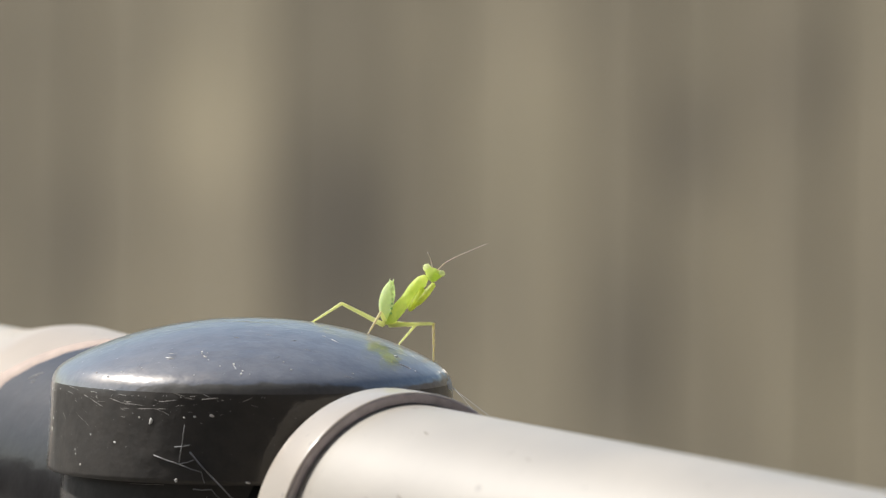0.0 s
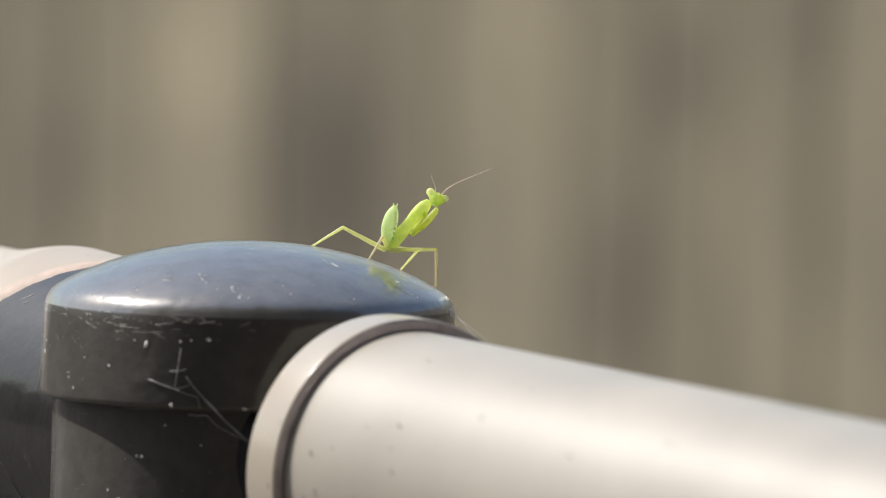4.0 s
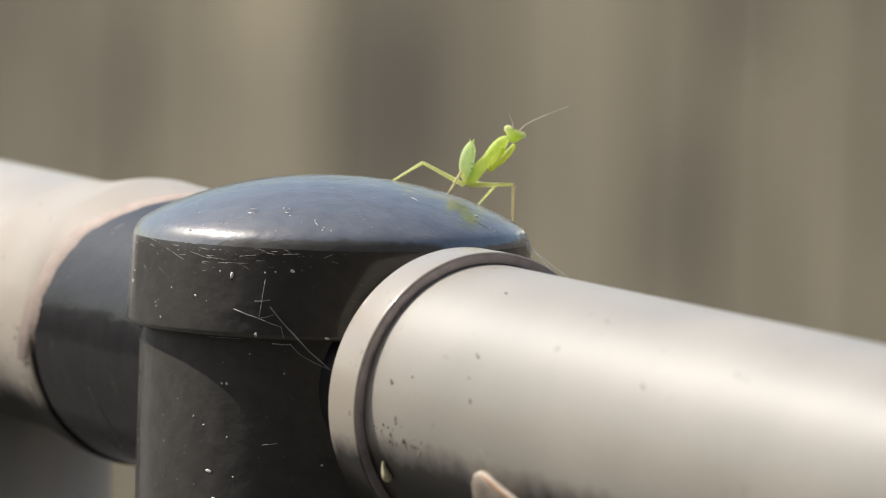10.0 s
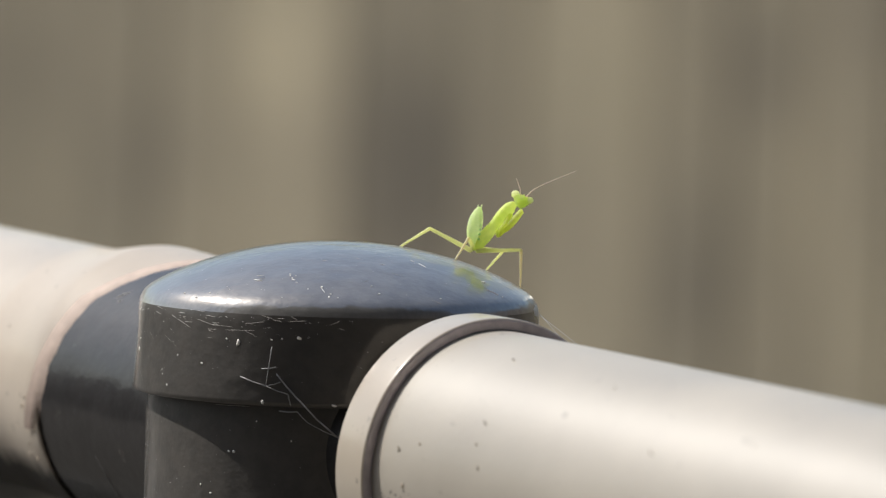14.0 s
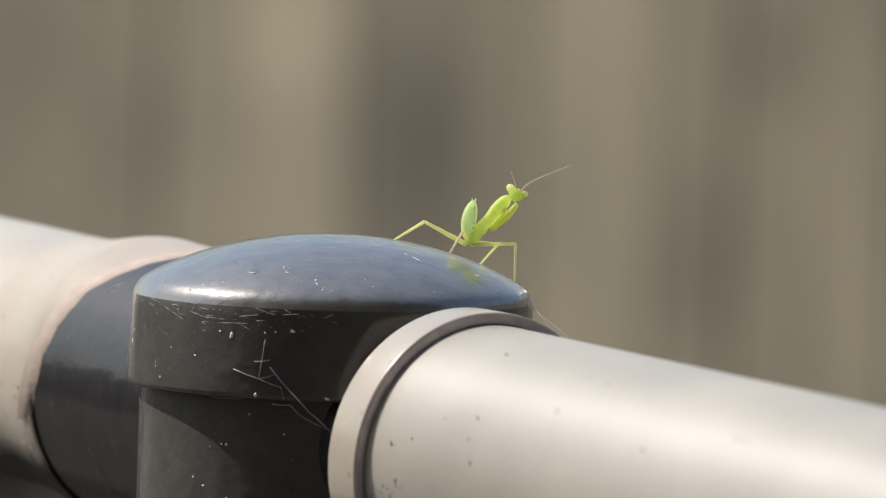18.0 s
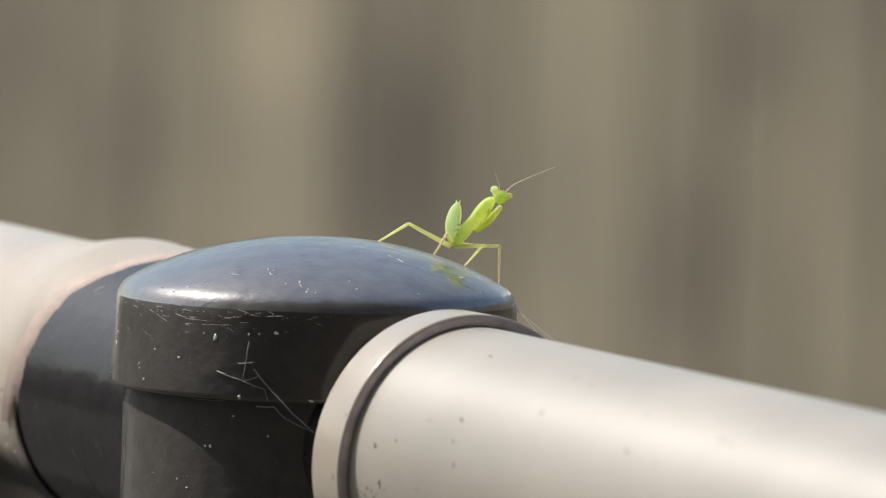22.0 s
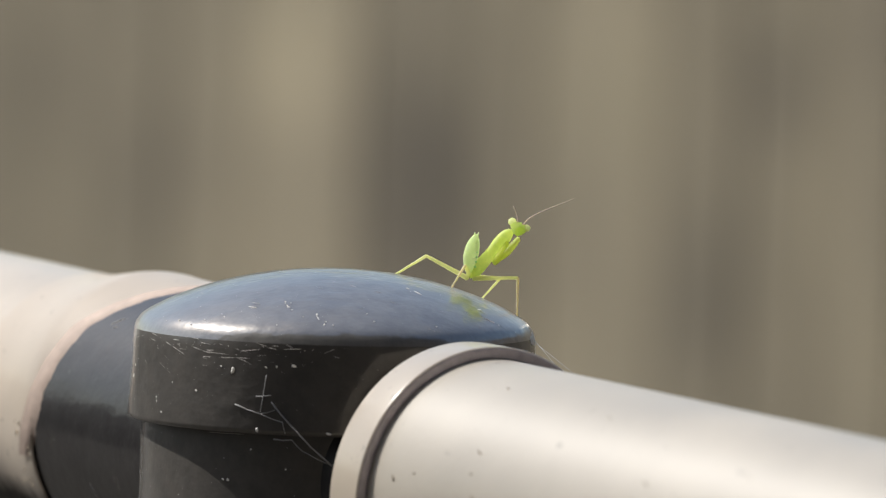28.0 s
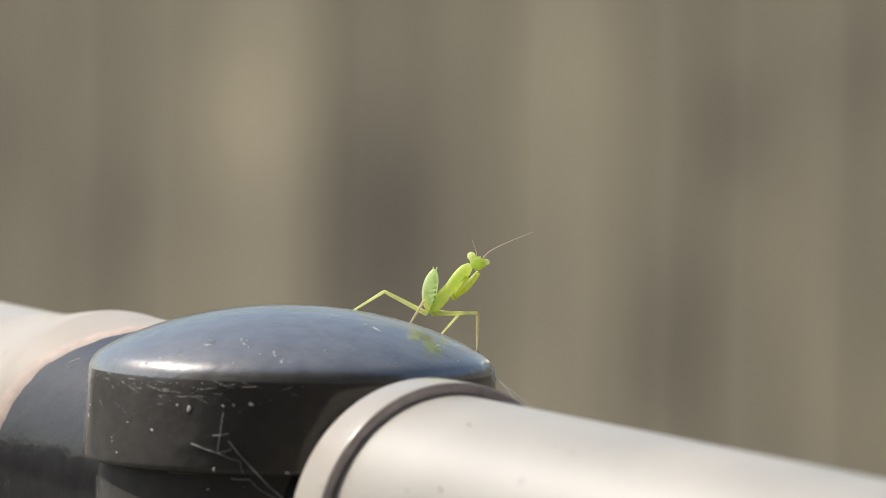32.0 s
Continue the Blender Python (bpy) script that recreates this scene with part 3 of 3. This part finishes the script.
for row in ((62.1, 23.74, 1.0, 0.9), (75.3, 24.4, 0.34, 0.3), (58.9, 26.9, 0.5, 0.4), (59.8, 27.5, 0.5, 0.4), (-19.0, 21.75, 0.5, 0.4), (-16.9, 22.9, 0.6, 0.5), (-5.8, 24.7, 0.6, 0.5), (-3.0, 27.0, 0.7, 0.6), (12.7, 26.1, 0.5, 0.4), (-19.6, 21.3, 0.35, 0.35), (-17.7, 22.5, 0.35, 0.35),
            (-17.0, 21.7, 0.35, 0.35), (-15.1, 23.7, 0.35, 0.35), (-2.6, 26.4, 0.42, 0.3), (-0.4, 27.1, 0.35, 0.35),
            (-36.8, 26.4, 0.42, 0.35), (-10.3, 25.3, 0.35, 0.3), (-17.4, 27.5, 0.5, 0.3), (-53.1, 28.0, 0.5, 0.4),
            (-46.6, 28.5, 0.6, 0.3), (-43.0, 27.4, 0.42, 0.3), (11.0, 24.1, 0.35, 0.3), (32.5, 27.2, 0.35, 0.3)):
    s = row[1] / R0
    height = dome_height(s)
    slope = 8.35 * 0.80 * 2 * s / R0 * (1 - s * s) ** -0.20
    fleck(row[0], row[1], height, row[2] * (0.6 + 0.25 * math.sin(row[0] * 7)), row[3] * 0.6, 90 - math.degrees(math.atan(slope)))

# fine grit all over the cap and the shaft
bm = bmesh.new()
dice = random.Random(5)
for i in range(420):
    on_dome = i < 90
    a = dice.uniform(-88, 88)
    size = dice.uniform(0.03, 0.085) * MM
    if on_dome:
        s = math.sqrt(dice.uniform(0.05, 0.99))
        q = on_cap(a, R0 * s, dome_height(s))
    elif i < 290:
        z = -0.8 - 12.0 * dice.random() ** 1.2
        q = on_cap(dice.uniform(-88, 30), cap_radius(z), z)
    else:
        q = on_cap(dice.uniform(-88, 30), 28.1, -14 - 34 * dice.random())
    base = [bm.verts.new(q + Vector((math.cos(k * 2.09 + a), math.sin(k * 2.09 + a) * 0.8, math.sin(k * 1.7)) ) * size) for k in range(3)]
    tip = bm.verts.new(q + Vector((math.sin(radians(a)), -math.cos(radians(a)), 0.6)) * size)
    for k in range(3):
        bm.faces.new((base[k], base[(k + 1) % 3], tip))
    bm.faces.new(base[::-1])
grit = part("grit", bm, CHALK, post_thing, "fine pale grit")
grit["kind"] = "stuff"

# scratches on the cap: shallow pale lines that follow the round surface
def scratch(a0, z0, a1, z1, width=0.062, radius=0.0, mat=SCUFF):
    pts = [on_cap(a0 + (a1 - a0) * t, radius or cap_radius(z0 + (z1 - z0) * t) - 0.005, z0 + (z1 - z0) * t) for t in (0, 0.2, 0.4, 0.6, 0.8, 1.0)]
    part("scratch", limb(pts, [width * MM * k for k in (0.2, 0.55, 0.62, 0.5, 0.6, 0.2)], 6), mat, post_thing)


for row in ((-67.8, -4.3, -64.2, -5.5), (-59.0, -4.2, -50.6, -6.2), (-50.6, -6.2, -43.3, -7.2), (-39.9, -2.2, -30.5, -2.4),
            (-35.3, -2.9, -22.7, -2.7), (-53.1, -11.3, -47.0, -12.2), (-39.5, -4.2, -37.4, -4.2), (-2.4, -1.5, 0.3, -0.9),
            (-44.0, -1.6, -36.0, -2.5), (-52.0, -1.9, -46.0, -3.0), (-27.0, -1.8, -21.0, -1.4), (-14.0, -1.2, -9.0, -1.0)):
    scratch(*row)
scratch(-31.9, 4.75, -28.2, 4.7, 0.07, 22.75)
for p, q, width in (((43.4, 16.7), (43.2, 18.4), 0.045), ((42.4, 15.2), (42.8, 15.9), 0.035), ((-31.8, 23.5), (-28.1, 23.7), 0.06), ((-6.0, 25.0), (-4.6, 26.1), 0.035), ((56.5, 25.6), (59.0, 27.0), 0.05)):
    pts = []
    for t in (0, 0.25, 0.5, 0.75, 1):
        radius = p[1] + (q[1] - p[1]) * t
        pts.append(on_cap(p[0] + (q[0] - p[0]) * t, radius, dome_height(radius / R0) + 0.02))
    part("scratch", limb(pts, [width * MM * w for w in (0.5, 1.0, 0.8, 1.0, 0.4)], 6), CHALK, post_thing)
scratch(-19.5, -29.1, -14.6, -28.7, 0.08, 28.15)
scratch(-38.4, -13.9, -26.2, -13.8, 0.06, 28.2)

for k in range(9):
    a0 = dice.uniform(-75, 60)
    q = dice.uniform(0.45, 0.97)
    span = dice.uniform(0.8, 4.0)
    pts = []
    for t in (0, 0.25, 0.5, 0.75, 1):
        share = q + 0.03 * (t - 0.5) * math.sin(k)
        pts.append(on_cap(a0 + span * t, R0 * share, dome_height(share)))
    part("scratch", limb(pts, [w * MM for w in (0.012, 0.022, 0.028, 0.022, 0.012)], 5), SCUFF, post_thing)

for k in range(30):      # fine arcs along the rim where it has been rubbed
    a0, z0 = -66 + 66 * dice.random() ** 1.2, -0.4 - 2.9 * dice.random() ** 1.4
    scratch(a0, z0, a0 + dice.uniform(0.5, 3.6), z0 - dice.uniform(-0.1, 0.5), dice.uniform(0.03, 0.065))

for k in range(22):      # short knocks and rubs on the skirt
    a0, z0 = dice.uniform(-66, -6), dice.uniform(-11.5, -2.2)
    scratch(a0, z0, a0 + dice.uniform(0.6, 3.0), z0 + dice.uniform(-0.9, 0.35), dice.uniform(0.03, 0.06))

# glancing reflection painted as a pale band round the cap's edge by the near collar, ragged along both borders
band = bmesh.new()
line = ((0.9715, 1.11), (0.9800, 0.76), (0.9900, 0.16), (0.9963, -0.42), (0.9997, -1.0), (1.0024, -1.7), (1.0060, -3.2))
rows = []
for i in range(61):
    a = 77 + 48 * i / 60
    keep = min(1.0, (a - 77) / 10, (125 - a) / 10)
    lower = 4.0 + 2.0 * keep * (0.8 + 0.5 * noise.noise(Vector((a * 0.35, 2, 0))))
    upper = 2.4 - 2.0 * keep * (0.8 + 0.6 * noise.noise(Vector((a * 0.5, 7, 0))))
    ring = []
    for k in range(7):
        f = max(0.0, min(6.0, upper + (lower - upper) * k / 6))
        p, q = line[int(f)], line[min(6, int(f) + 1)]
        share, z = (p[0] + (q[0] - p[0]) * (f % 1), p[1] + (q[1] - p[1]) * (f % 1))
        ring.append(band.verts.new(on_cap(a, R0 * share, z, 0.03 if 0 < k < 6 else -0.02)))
    rows.append(ring)
for p, q in zip(rows, rows[1:]):
    for k in range(6):
        band.faces.new((p[k], p[k + 1], q[k + 1], q[k]))
bmesh.ops.recalc_face_normals(band, faces=band.faces)
part("rim_gleam", band, RIM_GLEAM, post_thing, "pale grey gleam painted along the cap's edge")

# ---------------------------------------------------------------- cobweb between the cap and the near collar
web = thing("cobweb", pose(0, 0, 0), "torn grey cobweb strands clinging to the black cap", "cobweb")


def silk(p, q, width=0.085, sag=0.1):
    width *= 0.85
    strand(web, on_cap(p[0], p[1] + 0.3, p[2]), on_cap(q[0], q[1] + 0.3, q[2]), width, SILK, "strand", sag)


silk((-18.4, 29.8, -4.9), (-19.8, 29.9, -10.3), 0.075)
silk((-21.3, 29.8, -8.1), (-17.0, 29.8, -7.8), 0.09)
silk((-27.6, 29.8, -9.4), (-19.6, 29.9, -10.6), 0.10)
silk((-19.6, 29.9, -10.6), (-13.4, 30.0, -11.6), 0.08)
silk((-19.6, 29.9, -10.5), (-15.7, 29.9, -9.9), 0.08)
silk((-16.8, 29.8, -8.8), (-11.1, 30.3, -11.9), 0.13)
silk((-11.1, 30.3, -11.9), (0.4, 30.6, -17.5), 0.12, 0.3)
silk((-13.4, 30.0, -11.6), (-12.6, 29.9, -13.2), 0.06)
silk((-16.0, 29.6, -14.1), (-10.8, 29.6, -14.1), 0.10)
silk((-10.8, 29.6, -14.1), (-7.7, 30.0, -15.6), 0.06)
silk((-7.7, 30.0, -15.6), (0.4, 30.6, -17.5), 0.06)
strand(web, on_cap(84, 29.4, -0.6), RAIL @ Vector((0.0465, 0.0115, 0.0165)), 0.035, SILK)
strand(web, on_cap(86, 29.4, -1.0), RAIL @ Vector((0.052, 0.0115, 0.0165)), 0.03, SILK)
strand(web, RAIL @ Vector((-0.034, -0.0215, -0.0072)), RAIL @ Vector((-0.0335, -0.0155, -0.0165)), 0.04, SILK)

# ---------------------------------------------------------------- clip under the near rail, sealant bead, second post
def round_rail(length, angle, radius):
    """A point round the rail; angle in degrees below the viewer's side."""
    a = radians(angle)
    return Vector((length, -radius * math.cos(a), -radius * math.sin(a)))


strand(web, RAIL @ (round_rail(74, 5, 20.14) * MM), RAIL @ (round_rail(80, 15, 20.1) * MM), 0.026, SCUFF)

clip = thing("pipe_clip", RAIL, "beige painted lug under the handrail", "clip")
bm = bmesh.new()
outline = ((73.4, 16.2), (74.3, 15.0), (75.4, 15.2), (77.2, 17.4), (79.6, 20.4), (82.2, 23.4), (84.4, 27.0), (85.6, 32), (84.5, 40), (80, 52), (72.5, 52), (71.4, 41), (71.1, 34), (71.5, 26), (72.3, 20.0))
heart = (77.5, 30)
rings = []
for share, radius in ((1.0, 19.0), (1.0, 20.7), (0.96, 20.95), (0.90, 21.05), (0.66, 21.1), (0.36, 21.15)):
    rings.append([bm.verts.new(round_rail(heart[0] + (length - heart[0]) * share, heart[1] + (angle - heart[1]) * share,
                                          radius + 0.12 * noise.noise(Vector((length, angle, radius)) * 0.21)) * MM) for length, angle in outline])
for a, b in zip(rings, rings[1:]):
    for k in range(len(outline)):
        q = (k + 1) % len(outline)
        bm.faces.new((a[k], a[q], b[q], b[k]))
centre = bm.verts.new(round_rail(*heart, 21.15) * MM)
for k in range(len(outline)):
    bm.faces.new((rings[-1][k], rings[-1][(k + 1) % len(outline)], centre))
bmesh.ops.recalc_face_normals(bm, faces=bm.faces)
part("tongue", bm, LUG, clip)
rim = [round_rail(length, angle, 20.85) * MM for length, angle in outline[2:7]]
part("rust_edge", limb(rim, [0.10 * MM, 0.22 * MM, 0.26 * MM, 0.22 * MM, 0.12 * MM], 8), ORANGE, clip, "orange-brown rusty edge")
part("rivet", ball(tuple(round_rail(86.0, 31, 20.6) * MM), (2.4 * MM, 1.2 * MM, 2.3 * MM), (-31, 0, 0), 0.12), LUG, clip)
bead = thing("sealant_bead", RAIL, "yellowed drop of sealant on the collar", "sealant")
part("drop", swollen([(*round_rail(47.3, 22, 20.1), 0.18), (*round_rail(47.3, 24.5, 20.3), 0.4), (*round_rail(47.5, 28, 20.5), 0.72), (*round_rail(47.6, 30, 20.4), 0.5)], 12), RESIN, bead)

# dirt specks on the near rail
for k, (length, angle) in enumerate(((69, -21), (71, -12), (69, -30), (130, -46), (52, 2), (50, -12), (55, -16), (54, 10), (58, 14), (90, -60), (62, -64), (110, -33))):
    part("dirt_speck", ball(tuple(round_rail(length, angle, 20.06) * MM), (0.20 * MM, 0.07 * MM, (0.24 + 0.2 * (k % 3)) * MM), (-angle, 0, 0), 0.12), RUST, near_rail)

for k in range(26):
    on_collar = k < 11
    length = 37.8 + 5.6 * ((k * 0.618) % 1) if on_collar else 46.0 + 15.0 * ((k * 0.618) % 1) ** 1.3
    angle = 10 + 12 * ((k * 0.414) % 1) if on_collar else 4 + 9 * ((k * 0.414) % 1)
    size = (0.12 + 0.16 * ((k * 0.732) % 1)) * (1.0 if on_collar else 0.7)
    part("dirt_speck", ball(tuple(round_rail(length, angle, 21.78 if on_collar else 19.95) * MM), (size * MM, 0.025 * MM, size * 1.2 * MM), (-angle, 0, 0), 0.12),
         GRIME, post_thing if on_collar else near_rail)

for length, angle, size in ((50.6, 9, 0.5), (50.2, 12.0, 0.4), (54.0, 10.5, 0.6), (52.0, 12.5, 0.35), (57, 12, 0.4)):
    part("dirt_streak", ball(tuple(round_rail(length, angle, 19.96) * MM), (0.17 * MM, 0.03 * MM, size * MM), (-angle, 0, 0), 0.12), GRIME, near_rail)

for a, b in (((-41, -46), (-38.5, -51)), ((-39.4, -44.5), (-38.6, -46))):
    pts = [RAIL @ (round_rail(a[0] + (b[0] - a[0]) * t, a[1] + (b[1] - a[1]) * t, 21.9) * MM) for t in (0, 0.25, 0.5, 0.75, 1)]
    part("scuff", limb(pts, [w * MM for w in (0.03, 0.07, 0.09, 0.06, 0.03)], 6), SCUFF, post_thing)

for k, (length, angle) in enumerate(((-66, 14), (-70, 8), (-63, 2), (-78, 16), (-74, -4), (-62, 18), (-82, 10), (-90, -12), (-68, -24), (-60.5, 24))):
    part("dirt_speck", ball(tuple(round_rail(length, angle, 20.06) * MM), (0.22 * MM, 0.08 * MM, (0.4 + 0.3 * (k % 3)) * MM), (-angle, 0, 0), 0.4), RUST, far_rail)
for k in range(16):
    length, angle = -53.0 - 0.55 * k - 1.4 * math.sin(k * 2.3), 14 + 13 * math.sin(k * 1.7)
    radius = 22.38 if length > -56.5 else 22.15 - 0.25 * (-56.5 - length)
    part("dirt_speck", ball(tuple(round_rail(length, angle, max(radius, 20.0)) * MM), (0.16 * MM, 0.1 * MM, (0.3 + 0.2 * (k % 3)) * MM), (-angle, 12, 0), 0.4), RUST, far_ring)

second = RAIL @ Vector((-0.1155, 0, 0))
support = thing("support_post", pose(second.x, second.y, 0), "dusty grey-beige round post under the far rail", "post")
part("shaft", lathe([(25 * MM, z * MM) for z in (8, 300, 600, 900, (second.z - 0.012) / MM)], 96), DUSTY, support)
part("base_plate", lathe(rounded([(0.025, 0.012), (0.062, 0.011), (0.066, 0.008), (0.066, 0.0), (0.02, 0.0)], 0.003), 64), DUSTY, support)

# ---------------------------------------------------------------- timber fence behind
FENCE = pose(0.061, 3.4, 0, 0, 0, -55)
fence = thing("board_fence", FENCE, "weathered close-boarded timber fence in grey and tan", "fence")
# painted dapples of light (over 1) and shade (under 1): along the fence, height, half width, half height, tone
DAPPLES = ((-0.165, 0.925, 0.075, 0.055, 1.22), (-0.014, 0.845, 0.080, 0.095, 0.50), (-0.300, 0.840, 0.070, 0.050, 0.82),
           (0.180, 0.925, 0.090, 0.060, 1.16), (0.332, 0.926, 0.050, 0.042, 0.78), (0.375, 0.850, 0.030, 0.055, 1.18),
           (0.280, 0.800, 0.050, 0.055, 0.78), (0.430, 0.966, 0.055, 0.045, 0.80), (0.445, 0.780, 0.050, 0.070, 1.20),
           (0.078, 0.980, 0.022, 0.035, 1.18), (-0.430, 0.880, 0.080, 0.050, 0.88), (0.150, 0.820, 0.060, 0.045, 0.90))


def wood(name, tone):
    """Weathered board wood whose paler grain reflects that share of red light."""
    pale = (tone * 0.935, tone * 0.832, tone * 0.605)
    return weathered_wood(name, pale, tuple(c * 0.84 for c in pale))


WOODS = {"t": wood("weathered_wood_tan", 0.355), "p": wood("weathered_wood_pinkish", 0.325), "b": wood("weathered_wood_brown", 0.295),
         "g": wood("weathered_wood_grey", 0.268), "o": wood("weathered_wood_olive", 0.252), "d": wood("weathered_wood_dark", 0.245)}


def board(x, width, y, mat, height=1.3):
    bm = bevelled_box(width - 0.0015, 0.019, height, 0.002, (0, 0, height / 2 + 0.03))
    return part("board", bm, mat, fence, smooth=False, m=pose(x, y, 0))


edges = (-0.75, -0.66, -0.568, -0.462, -0.393, -0.296, -0.205, -0.077, 0.043, 0.106, 0.232, 0.309, 0.377, 0.462, 0.551, 0.64, 0.73)
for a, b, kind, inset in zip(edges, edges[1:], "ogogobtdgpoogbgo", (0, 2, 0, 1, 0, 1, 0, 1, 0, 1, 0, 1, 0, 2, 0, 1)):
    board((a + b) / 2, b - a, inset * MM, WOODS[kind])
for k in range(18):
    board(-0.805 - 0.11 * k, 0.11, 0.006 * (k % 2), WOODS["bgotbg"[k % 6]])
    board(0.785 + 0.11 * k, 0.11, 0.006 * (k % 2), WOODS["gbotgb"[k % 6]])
for z in (0.3, 0.75, 1.2):
    part("fence_rail", bevelled_box(5.2, 0.045, 0.09, 0.004), WOODS["g"], fence, smooth=False, m=pose(0, 0.05, z))
for xx in (-2.4, -0.8, 0.9, 2.4):
    part("fence_post", bevelled_box(0.09, 0.09, 1.34, 0.004, (0, 0, 0.67)), WOODS["g"], fence, smooth=False, m=pose(xx, 0.12, 0))


def motions():
    # the abdomen lifts and sinks a little while the insect keeps still
    walk(abdomen, [(t, pose(0, 0, 0, 0, turn, 0)) for t, turn in (
        (0.0, 1.0), (3.0, 1.5), (4.5, 2.8), (5.5, 1.0), (6.5, 0.0), (10.0, 0.0), (11.0, 2.4), (12.0, 3.0), (13.0, 3.4), (13.6, 2.6), (14.3, 0.2),
        (18.0, 0.0), (24.0, 0.0), (28.0, 0.8), (32.0, 0.6))])


motions()
